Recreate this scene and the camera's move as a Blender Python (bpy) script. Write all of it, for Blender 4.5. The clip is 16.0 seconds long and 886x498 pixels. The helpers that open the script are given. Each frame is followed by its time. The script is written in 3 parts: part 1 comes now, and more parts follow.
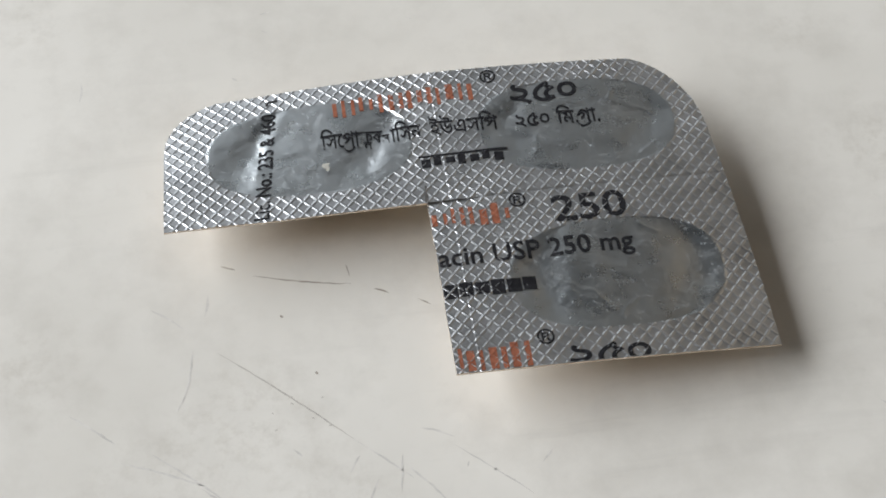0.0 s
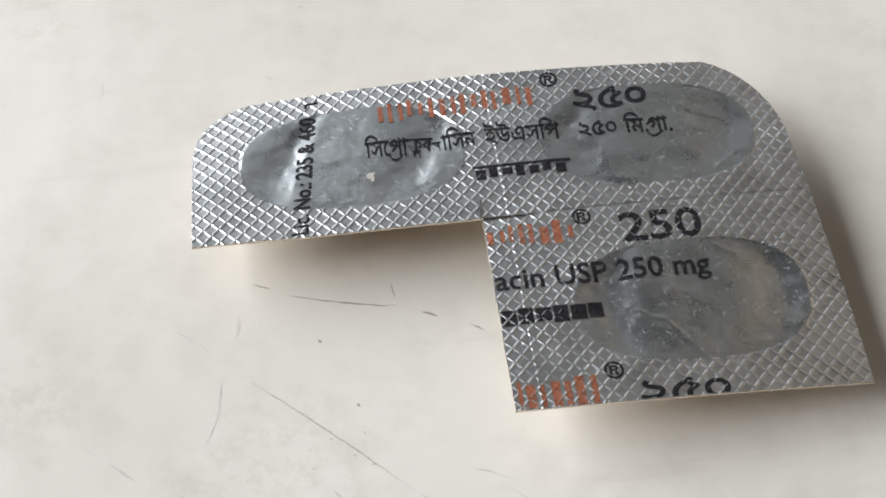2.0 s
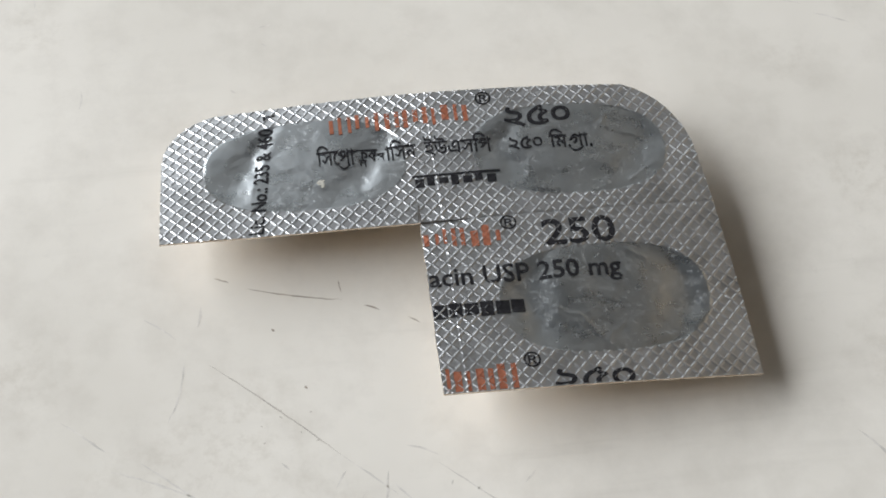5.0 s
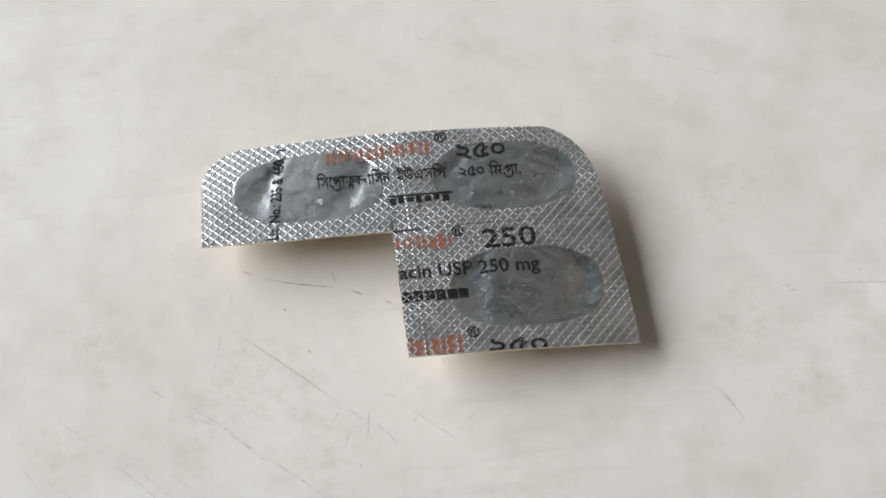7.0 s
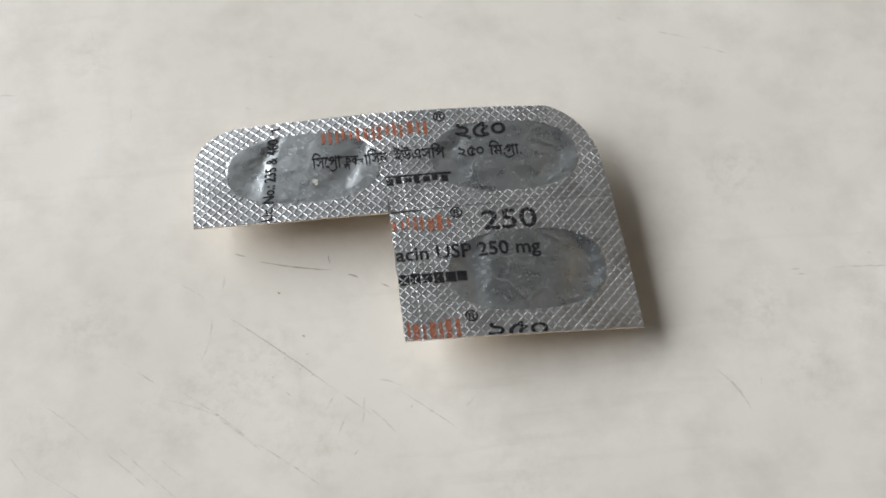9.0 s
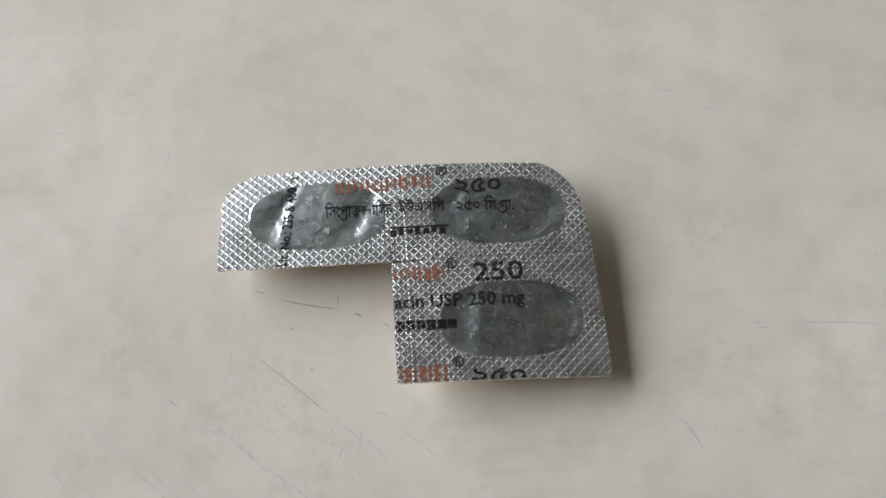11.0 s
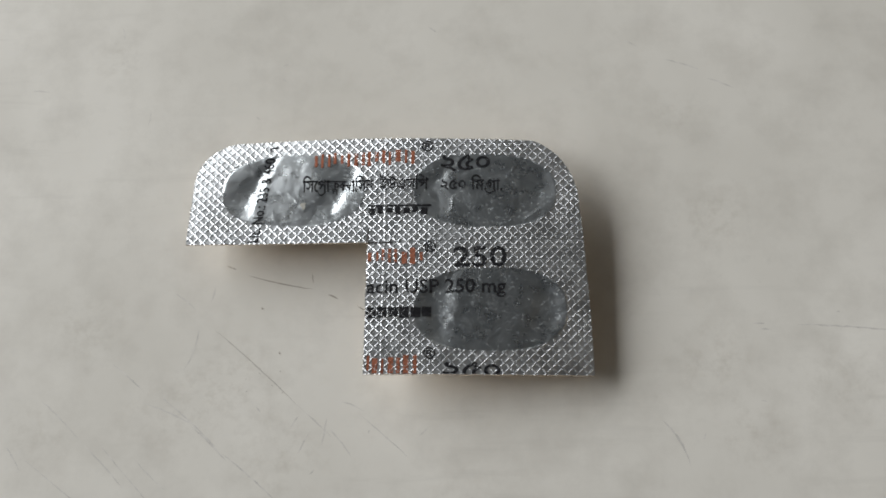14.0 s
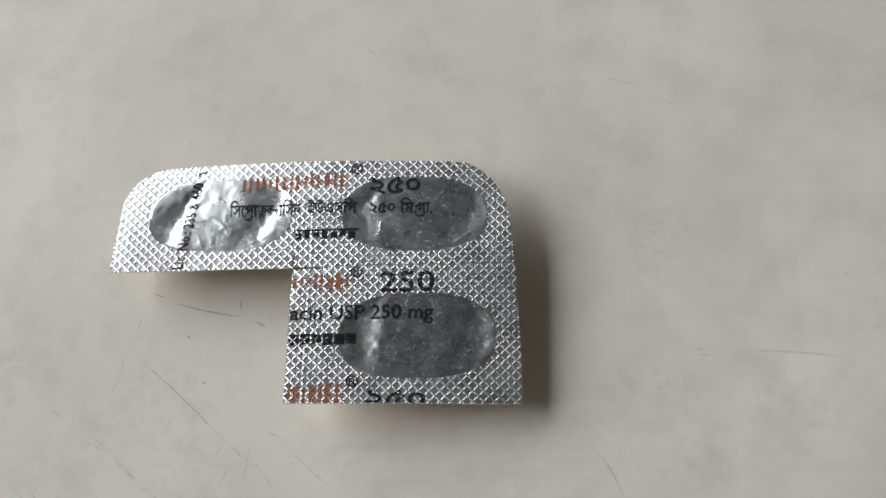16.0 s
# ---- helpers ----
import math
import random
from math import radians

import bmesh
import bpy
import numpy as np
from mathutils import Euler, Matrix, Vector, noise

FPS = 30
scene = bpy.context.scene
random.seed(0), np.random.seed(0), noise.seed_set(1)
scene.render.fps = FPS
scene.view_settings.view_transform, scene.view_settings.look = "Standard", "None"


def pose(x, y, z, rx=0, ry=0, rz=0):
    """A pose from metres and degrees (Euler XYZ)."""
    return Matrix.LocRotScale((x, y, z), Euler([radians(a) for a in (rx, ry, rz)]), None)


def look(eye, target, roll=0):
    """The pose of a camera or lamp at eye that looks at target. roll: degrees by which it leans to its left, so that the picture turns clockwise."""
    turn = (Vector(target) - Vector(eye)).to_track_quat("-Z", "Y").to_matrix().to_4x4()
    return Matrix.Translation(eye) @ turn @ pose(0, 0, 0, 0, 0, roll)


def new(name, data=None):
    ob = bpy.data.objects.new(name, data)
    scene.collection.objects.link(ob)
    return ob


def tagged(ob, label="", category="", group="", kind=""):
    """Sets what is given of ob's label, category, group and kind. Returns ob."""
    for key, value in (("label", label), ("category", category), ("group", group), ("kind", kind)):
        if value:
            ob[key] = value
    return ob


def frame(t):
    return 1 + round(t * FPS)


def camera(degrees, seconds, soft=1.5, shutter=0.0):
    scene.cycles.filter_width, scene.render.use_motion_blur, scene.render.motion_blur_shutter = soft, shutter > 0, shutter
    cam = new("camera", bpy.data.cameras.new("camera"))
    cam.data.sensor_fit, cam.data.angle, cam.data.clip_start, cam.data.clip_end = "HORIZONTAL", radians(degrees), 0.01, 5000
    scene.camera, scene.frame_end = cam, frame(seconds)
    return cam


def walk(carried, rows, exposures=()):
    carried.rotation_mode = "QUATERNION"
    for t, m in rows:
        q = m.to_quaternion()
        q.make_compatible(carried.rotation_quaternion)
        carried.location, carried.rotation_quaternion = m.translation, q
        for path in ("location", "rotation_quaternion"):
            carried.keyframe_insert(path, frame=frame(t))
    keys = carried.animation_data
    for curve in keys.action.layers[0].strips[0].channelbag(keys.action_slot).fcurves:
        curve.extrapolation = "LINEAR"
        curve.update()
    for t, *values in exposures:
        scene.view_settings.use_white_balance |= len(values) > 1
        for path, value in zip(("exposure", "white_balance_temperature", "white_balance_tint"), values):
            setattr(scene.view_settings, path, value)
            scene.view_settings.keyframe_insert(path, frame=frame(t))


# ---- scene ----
cam = camera(31.28, 16.0, soft=1.85)
walk(cam, [
    (0.0, pose(-0.01067, -0.08161, 0.12482, 32.96, -0.06, -8.37)),
    (0.5, pose(-0.00776, -0.07949, 0.12296, 32.99, 0.25, -7.97)),
    (1.0, pose(-0.00831, -0.07830, 0.12602, 32.30, 0.36, -7.84)),
    (1.5, pose(-0.01031, -0.07370, 0.11975, 32.54, -0.28, -7.79)),
    (2.0, pose(-0.01309, -0.07185, 0.11489, 32.63, -0.22, -7.44)),
    (2.5, pose(-0.01100, -0.07093, 0.11588, 32.30, -0.33, -7.29)),
    (3.0, pose(-0.00975, -0.07049, 0.11502, 32.42, -0.56, -7.31)),
    (3.2, pose(-0.00967, -0.07146, 0.11400, 33.06, -0.62, -7.23)),
    (5.3, pose(-0.01130, -0.08138, 0.13406, 31.96, -1.68, -7.22)),
    (5.5, pose(-0.01303, -0.08265, 0.13838, 31.41, -2.25, -7.57)),
    (6.0, pose(-0.01385, -0.09109, 0.15162, 31.54, -2.23, -7.58)),
    (6.5, pose(-0.01440, -0.09957, 0.16386, 31.82, -2.35, -7.77)),
    (7.0, pose(-0.01212, -0.10446, 0.17655, 30.98, -1.77, -7.23)),
    (7.5, pose(-0.01540, -0.10527, 0.17519, 31.27, -2.64, -7.90)),
    (8.0, pose(-0.01362, -0.10367, 0.17473, 30.80, -2.36, -7.72)),
    (8.5, pose(-0.01651, -0.10253, 0.17252, 30.76, -2.63, -7.80)),
    (9.0, pose(-0.01015, -0.10318, 0.17127, 30.74, -1.46, -6.94)),
    (9.5, pose(-0.01399, -0.10198, 0.17338, 30.58, -2.47, -7.62)),
    (9.7, pose(-0.01719, -0.10451, 0.17509, 31.15, -3.03, -7.63)),
    (11.8, pose(0.02291, -0.08804, 0.21397, 23.08, 3.78, -0.90)),
    (12.0, pose(0.02534, -0.09328, 0.20950, 24.86, 4.09, -0.37)),
    (12.5, pose(0.02485, -0.09326, 0.20819, 24.79, 4.21, 0.16)),
    (13.0, pose(0.02536, -0.08677, 0.20280, 23.61, 4.53, 0.39)),
    (13.5, pose(0.02384, -0.08358, 0.19695, 23.21, 4.32, 0.38)),
    (14.0, pose(0.02629, -0.08092, 0.19286, 23.04, 4.77, 0.55)),
    (14.5, pose(0.03274, -0.08136, 0.18991, 23.97, 5.67, 0.99)),
    (15.0, pose(0.04069, -0.08183, 0.18805, 24.54, 6.73, 1.41)),
    (15.5, pose(0.04210, -0.08444, 0.18746, 25.24, 6.92, 1.35)),
    (16.0, pose(0.04392, -0.08059, 0.18379, 24.81, 7.36, 1.26)),
], exposures=[
    (0.0, -0.10, 6480, 10), (1.0, 0.0, 6560, 10), (1.5, -0.08, 6570, 10), (2.0, 0.12, 6550, 10), (2.5, -0.06, 6570, 10), (3.0, 0.02, 6550, 10), (6.0, -0.03, 6560, 10), (9.0, -0.10, 6600, 10), (9.7, -0.25, 6650, 9), (11.8, -0.51, 6660, 9), (16.0, -0.58, 6660, 9),
])

# ---- light: a wide window in the west wall, towards the back, with daylight ----
MM = 0.001
REFLECTED_SPLIT = 2.25
SUN_UP, SUN_AROUND = 38.0, 235.0
world = bpy.data.worlds.new("sky")
scene.world = world
world.use_nodes = True
sky = world.node_tree.nodes.new("ShaderNodeTexSky")
sky.sky_type = "NISHITA"
sky.sun_disc = False
sky.sun_elevation, sky.sun_rotation = radians(SUN_UP), radians(SUN_AROUND)
world.node_tree.links.new(sky.outputs[0], world.node_tree.nodes["Background"].inputs[0])
world.node_tree.nodes["Background"].inputs[1].default_value = 0.12

WIN_Y0, WIN_Y1, WIN_Z0, WIN_Z1 = -0.38, 1.68, 0.34, 1.52
WEST, EAST, SOUTH, NORTH, FLOOR, CEIL = -1.1, 1.5, -1.9, 1.76, -0.76, 3.30
lamp = bpy.data.lights.new("window_daylight", "AREA")
lamp.shape, lamp.size, lamp.size_y = "RECTANGLE", WIN_Y1 - WIN_Y0, WIN_Z1 - WIN_Z0
lamp.energy, lamp.color = 63.5, (0.965, 0.985, 1.0)
lamp_ob = new("window_daylight", lamp)
lamp_ob.matrix_world = look((WEST - 0.03, (WIN_Y0 + WIN_Y1) / 2, (WIN_Z0 + WIN_Z1) / 2),
                            (WEST + 1.0, (WIN_Y0 + WIN_Y1) / 2, (WIN_Z0 + WIN_Z1) / 2))


# ---- materials ----
class Nodes:
    """A small wrapper to write node materials briefly."""

    def __init__(self, name):
        self.mat = bpy.data.materials.new(name)
        self.mat.use_nodes = True
        self.tree = self.mat.node_tree
        self.out = self.tree.nodes["Principled BSDF"]

    def add(self, kind, **values):
        node = self.tree.nodes.new(kind)
        for key, value in values.items():
            node.inputs[key.replace("_", " ")].default_value = value
        return node

    def link(self, a, b):
        self.tree.links.new(a, b)

    def place(self):
        return self.add("ShaderNodeTexCoord").outputs["Object"]

    def noise(self, scale, detail=4.0, rough=0.55, vector=None):
        node = self.add("ShaderNodeTexNoise", Scale=scale, Detail=detail, Roughness=rough)
        self.link(vector or self.place(), node.inputs["Vector"])
        return node.outputs["Fac"]

    def ramp(self, fac, stops):
        node = self.add("ShaderNodeValToRGB")
        while len(node.color_ramp.elements) < len(stops):
            node.color_ramp.elements.new(0.5)
        for e, (p, c) in zip(node.color_ramp.elements, stops):
            e.position, e.color = p, (*c, 1.0) if len(c) == 3 else c
        self.link(fac, node.inputs["Fac"])
        return node.outputs["Color"]

    def mix(self, fac, a, b, how="MIX"):
        node = self.tree.nodes.new("ShaderNodeMix")
        node.data_type, node.blend_type = "RGBA", how
        for sock, value in ((node.inputs[0], fac), (node.inputs[6], a), (node.inputs[7], b)):
            if isinstance(value, (int, float)):
                sock.default_value = value
            elif isinstance(value, tuple):
                sock.default_value = (*value, 1.0)
            else:
                self.link(value, sock)
        return node.outputs[2]

    def bump(self, height, distance, strength=1.0):
        node = self.add("ShaderNodeBump", Strength=strength, Distance=distance)
        self.link(height, node.inputs["Height"])
        self.link(node.outputs["Normal"], self.out.inputs["Normal"])


def plain(name, colour, rough=0.5, metal=0.0, grain=0.08, scale=40.0):
    """A plain surface with a little uneven tone and fine relief."""
    n = Nodes(name)
    light = tuple(min(1.0, c * (1 + grain)) for c in colour)
    dark = tuple(c * (1 - grain) for c in colour)
    n.link(n.ramp(n.noise(scale), [(0.3, dark), (0.7, light)]), n.out.inputs["Base Color"])
    n.out.inputs["Roughness"].default_value = rough
    n.out.inputs["Metallic"].default_value = metal
    return n.mat


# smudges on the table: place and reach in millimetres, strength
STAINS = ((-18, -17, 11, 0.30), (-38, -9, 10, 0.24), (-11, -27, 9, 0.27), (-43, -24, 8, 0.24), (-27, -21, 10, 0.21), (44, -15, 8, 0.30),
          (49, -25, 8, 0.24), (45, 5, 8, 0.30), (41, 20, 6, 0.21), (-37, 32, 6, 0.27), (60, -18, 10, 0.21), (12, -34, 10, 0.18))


def table_paint():
    """Cream enamel on a worn table top: cloudy tone, dull patches, faint grime."""
    n = Nodes("cream_table_paint")
    cloud = n.ramp(n.noise(22.0, 5.0, 0.6), [(0.28, (0.61, 0.588, 0.538)), (0.72, (0.758, 0.736, 0.685))])
    veil = n.ramp(n.noise(95.0, 6.0, 0.65), [(0.46, (0, 0, 0)), (0.72, (1, 1, 1))])
    tone = n.mix(n.mix(0.42, (0, 0, 0), veil), cloud, (0.47, 0.445, 0.40))
    turned = n.add("ShaderNodeMapping", Rotation=(0, 0, radians(40)), Scale=(40.0, 420.0, 1.0))
    n.link(n.place(), turned.inputs["Vector"])
    drag = n.ramp(n.noise(1.0, 4.0, 0.6, turned.outputs["Vector"]), [(0.56, (0, 0, 0)), (0.76, (1, 1, 1))])
    worn = n.ramp(n.noise(18.0, 2.0), [(0.45, (0, 0, 0)), (0.65, (1, 1, 1))])
    tone = n.mix(n.mix(0.42, (0, 0, 0), n.mix(1.0, drag, worn, "MULTIPLY")), tone, (0.50, 0.48, 0.44))
    speck = n.ramp(n.noise(420.0, 3.0, 0.6), [(0.62, (0, 0, 0)), (0.78, (1, 1, 1))])
    patch = n.ramp(n.noise(34.0, 3.0, 0.5), [(0.55, (0, 0, 0)), (0.75, (1, 1, 1))])
    tone = n.mix(n.mix(0.35, (0, 0, 0), n.mix(1.0, speck, patch, "MULTIPLY")), tone, (0.33, 0.31, 0.28))
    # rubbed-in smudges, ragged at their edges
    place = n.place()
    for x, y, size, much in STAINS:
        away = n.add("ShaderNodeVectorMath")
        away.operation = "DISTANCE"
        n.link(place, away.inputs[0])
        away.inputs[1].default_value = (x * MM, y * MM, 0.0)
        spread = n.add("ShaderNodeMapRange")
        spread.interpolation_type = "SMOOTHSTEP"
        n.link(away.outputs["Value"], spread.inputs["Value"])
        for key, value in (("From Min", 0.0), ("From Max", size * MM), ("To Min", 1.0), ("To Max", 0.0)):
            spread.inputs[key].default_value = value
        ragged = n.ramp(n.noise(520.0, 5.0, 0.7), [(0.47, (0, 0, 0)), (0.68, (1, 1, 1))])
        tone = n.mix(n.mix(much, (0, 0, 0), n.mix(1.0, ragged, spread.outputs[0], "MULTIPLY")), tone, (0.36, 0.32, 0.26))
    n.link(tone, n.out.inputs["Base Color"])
    n.link(n.ramp(n.noise(45.0, 4.0), [(0.3, (0.30,) * 3), (0.7, (0.52,) * 3)]), n.out.inputs["Roughness"])
    n.out.inputs["Specular IOR Level"].default_value = 0.5
    n.bump(n.noise(700.0, 4.0), 0.00002, 0.5)
    return n.mat


def foil_metal(name, rough_low, rough_high, grain, scars_much, tint):
    """Hard rolled aluminium lidding foil: bright metal, dulled in patches, finely scuffed."""
    n = Nodes(name)
    n.link(n.ramp(n.noise(320.0, 5.0, 0.6), [(0.25, tint[0]), (0.75, tint[1])]), n.out.inputs["Base Color"])
    n.out.inputs["Metallic"].default_value = 1.0
    sheen = n.ramp(n.noise(420.0, 4.0), [(0.3, (rough_low,) * 3), (0.72, (rough_high,) * 3)])
    scars = n.add("ShaderNodeMapping", Rotation=(0, 0, radians(-48)), Scale=(1100.0, 3000.0, 1.0))
    n.link(n.place(), scars.inputs["Vector"])
    flecks = n.ramp(n.noise(1.0, 3.0, 0.6, scars.outputs["Vector"]), [(0.62, (0, 0, 0)), (0.67, (1, 1, 1))])
    rubs = n.add("ShaderNodeMapping", Rotation=(0, 0, radians(24)), Scale=(700.0, 3600.0, 1.0))
    n.link(n.place(), rubs.inputs["Vector"])
    lines = n.ramp(n.noise(1.0, 4.0, 0.7, rubs.outputs["Vector"]), [(0.63, (0, 0, 0)), (0.68, (1, 1, 1))])
    dents = n.ramp(n.noise(3100.0, 3.0, 0.6), [(0.59, (0, 0, 0)), (0.66, (1, 1, 1))])
    drift = n.ramp(n.noise(260.0, 3.0, 0.6), [(0.38, (0.12, 0.12, 0.12)), (0.62, (1, 1, 1))])
    marks = n.mix(1.0, n.mix(1.0, n.mix(1.0, flecks, lines, "LIGHTEN"), dents, "LIGHTEN"), drift, "MULTIPLY")
    n.link(n.mix(n.mix(scars_much, (0, 0, 0), marks), sheen, (0.7, 0.7, 0.7)), n.out.inputs["Roughness"])
    turned = n.add("ShaderNodeMapping", Rotation=(0, 0, radians(62)), Scale=(500.0, 2600.0, 1.0))
    n.link(n.place(), turned.inputs["Vector"])
    scuff = n.noise(1.0, 5.0, 0.7, turned.outputs["Vector"])
    n.bump(n.mix(0.5, n.noise(1500.0, 6.0, 0.7), scuff), 0.00003, grain)
    return n.mat


def ink(name, colour, metal=0.2):
    """Printing ink on foil, thin enough for the metal's grain to show."""
    n = Nodes(name)
    n.link(n.ramp(n.noise(1800.0, 3.0), [(0.35, colour), (0.75, tuple(min(1, c * 1.5 + 0.01) for c in colour))]), n.out.inputs["Base Color"])
    n.out.inputs["Roughness"].default_value = 0.55
    n.out.inputs["Specular IOR Level"].default_value = 0.1
    n.out.inputs["Metallic"].default_value = metal
    return n.mat


def film_plastic():
    """Thin amber-tinted film, see-through and a little milky."""
    n = Nodes("blister_film")
    n.link(n.ramp(n.noise(200.0), [(0.3, (0.83, 0.65, 0.47)), (0.7, (0.88, 0.71, 0.53))]), n.out.inputs["Base Color"])
    n.out.inputs["Roughness"].default_value = 0.25
    n.out.inputs["Transmission Weight"].default_value = 0.2
    n.out.inputs["IOR"].default_value = 1.5
    return n.mat


TABLE = table_paint()
FOIL = foil_metal("aluminium_foil", 0.29, 0.41, 0.35, 0.45, ((0.635, 0.655, 0.675), (0.765, 0.785, 0.81)))
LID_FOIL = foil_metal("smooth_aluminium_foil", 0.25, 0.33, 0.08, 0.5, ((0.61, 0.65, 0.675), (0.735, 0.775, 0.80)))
BLACK = ink("black_ink", (0.012, 0.012, 0.014), 0.0)
ORANGE = ink("orange_ink", (0.27, 0.10, 0.06), 0.35)
FILM = film_plastic()
PALE = plain("bared_film", (0.48, 0.47, 0.42), 0.5, grain=0.15, scale=1500.0)
SCRATCH = plain("scratch_grime", (0.32, 0.285, 0.24), 0.7, grain=0.3, scale=900.0)
GREY_MARK = plain("grey_scratch", (0.43, 0.405, 0.365), 0.65, grain=0.25, scale=600.0)
FAINT = plain("faint_scratch", (0.585, 0.565, 0.53), 0.6, grain=0.2, scale=700.0)
# dark brown given to unseen walls to deepen and warm the shadows
BROWN_BOUNCE = plain("brown_bounce_tone", (0.13, 0.095, 0.065), 0.8, grain=0.05, scale=6.0)
# two tones of an unseen wall, added so the foil mirrors dim below, pale above
LOW_REFLECTED = plain("low_reflected_tone", (0.29, 0.305, 0.315), 0.85, grain=0.04, scale=5.0)
HIGH_REFLECTED = plain("high_reflected_tone", (0.78, 0.80, 0.81), 0.85, grain=0.04, scale=5.0)
# tan of the unseen east wall, added to bounce warm light into the shadows
WARM_BOUNCE = plain("warm_bounce_tone", (0.36, 0.295, 0.225), 0.85, grain=0.04, scale=5.0)
# unseen ceiling kept dark, in place of the phone the lids mirror
DARK_OVERHEAD = plain("dark_overhead_tone", (0.05, 0.057, 0.065), 0.85, grain=0.04, scale=5.0)
CEMENT = plain("cement_floor", (0.22, 0.21, 0.19), 0.6, grain=0.15, scale=9.0)
FRAME_PAINT = plain("window_frame_paint", (0.7, 0.7, 0.67), 0.4, grain=0.04)
WOOD = plain("table_wood", (0.24, 0.15, 0.08), 0.5, grain=0.25, scale=25.0)


# ---- building helpers ----
def finish(name, bm, material, parent=None, smooth=False):
    mesh = bpy.data.meshes.new(name)
    bm.to_mesh(mesh)
    bm.free()
    mesh.materials.append(material)
    if smooth:
        mesh.polygons.foreach_set("use_smooth", [True] * len(mesh.polygons))
    ob = new(name, mesh)
    if parent:
        ob.parent = parent
    return ob


def part(name, bm, material, parent, label="", smooth=False):
    ob = finish(name, bm, material, parent, smooth)
    return tagged(ob, label) if label else ob


def box(bm, lo, hi, bevel=0.0):
    made = bmesh.ops.create_cube(bm, size=1.0)["verts"]
    for v in made:
        v.co = [a + (c + 0.5) * (b - a) for a, b, c in zip(lo, hi, v.co)]
    if bevel:
        bmesh.ops.bevel(bm, geom=list({e for v in made for e in v.link_edges}), offset=bevel, segments=3, affect="EDGES", profile=0.5)
    return bm


def slab(name, lo, hi, material, label, category):
    return tagged(finish(name, box(bmesh.new(), lo, hi), material), label, category, kind="structure")


def grid_mesh(name, sheets, material, parent, label=""):
    """One mesh from several grids of points, each an array of rows x columns x 3."""
    points, faces, start = [], [], 0
    for g in sheets:
        rows, cols = g.shape[:2]
        points.append(g.reshape(-1, 3))
        i = np.arange(rows * cols).reshape(rows, cols) + start
        faces.append(np.stack([i[:-1, :-1], i[:-1, 1:], i[1:, 1:], i[1:, :-1]], -1).reshape(-1, 4))
        start += rows * cols
    mesh = bpy.data.meshes.new(name)
    mesh.from_pydata(np.concatenate(points).tolist(), [], np.concatenate(faces).tolist())
    mesh.polygons.foreach_set("use_smooth", [True] * len(mesh.polygons))
    mesh.materials.append(material)
    ob = new(name, mesh)
    ob.parent = parent
    return tagged(ob, label) if label else ob


def value_noise(x, y, size, seed):
    """Smooth noise from -1 to 1 over a plane, with cells of the given size."""
    table = np.random.RandomState(seed).uniform(-1, 1, (64, 64))
    u, v = x / size + 100.3, y / size + 100.7
    i, j = np.floor(u).astype(int), np.floor(v).astype(int)
    a, b = u - i, v - j
    a, b = a * a * (3 - 2 * a), b * b * (3 - 2 * b)
    t = lambda p, q: table[p % 64, q % 64]
    return (t(i, j) * (1 - a) + t(i + 1, j) * a) * (1 - b) + (t(i, j + 1) * (1 - a) + t(i + 1, j + 1) * a) * b


# ---- unseen room added round the table, toned to shape reflections and bounce ----
W = 0.15
slab("floor", (WEST - W, SOUTH - W, FLOOR - 0.1), (EAST + W, NORTH + W, FLOOR), CEMENT, "grey cement floor under the table", "floor")
slab("ceiling", (WEST - W, SOUTH - W, CEIL), (EAST + W, NORTH + W, CEIL + 0.1), DARK_OVERHEAD, "added unseen ceiling, dark for the lids to mirror", "ceiling")
slab("wall_north", (WEST - W, NORTH, REFLECTED_SPLIT), (EAST + W, NORTH + W, CEIL), HIGH_REFLECTED, "added unseen upper wall, pale for the foil's reflections", "wall")
slab("wall_north_low", (WEST - W, NORTH, FLOOR), (EAST + W, NORTH + W, REFLECTED_SPLIT), LOW_REFLECTED, "added unseen lower wall, dimmer for the foil's reflections", "wall")
slab("wall_south", (WEST - W, SOUTH - W, FLOOR), (EAST + W, SOUTH, CEIL), BROWN_BOUNCE, "added unseen wall, dark brown to deepen and warm the shadows", "wall")
slab("wall_east", (EAST, SOUTH, FLOOR), (EAST + W, NORTH, CEIL), WARM_BOUNCE, "added unseen tan wall that warms the shadows", "wall")
bm = bmesh.new()
box(bm, (WEST - W, SOUTH, FLOOR), (WEST, WIN_Y0, CEIL))
box(bm, (WEST - W, WIN_Y1, FLOOR), (WEST, NORTH, CEIL))
box(bm, (WEST - W, WIN_Y0, FLOOR), (WEST, WIN_Y1, WIN_Z0))
box(bm, (WEST - W, WIN_Y0, WIN_Z1), (WEST, WIN_Y1, CEIL))
tagged(finish("wall_west", bm, BROWN_BOUNCE), "plain painted wall with a window opening", "wall", kind="structure")
window = tagged(new("window_1"), "white-painted window frame in the wall opening", "window", kind="structure")
bm = bmesh.new()
for lo, hi in (((WIN_Y0, WIN_Z0), (WIN_Y0 + 0.05, WIN_Z1)), ((WIN_Y1 - 0.05, WIN_Z0), (WIN_Y1, WIN_Z1)),
               ((WIN_Y0 + 0.05, WIN_Z0), (WIN_Y1 - 0.05, WIN_Z0 + 0.05)), ((WIN_Y0 + 0.05, WIN_Z1 - 0.05), (WIN_Y1 - 0.05, WIN_Z1))):
    box(bm, (WEST - 0.12, *lo), (WEST - 0.07, *hi))
part("window_frame", bm, FRAME_PAINT, window)

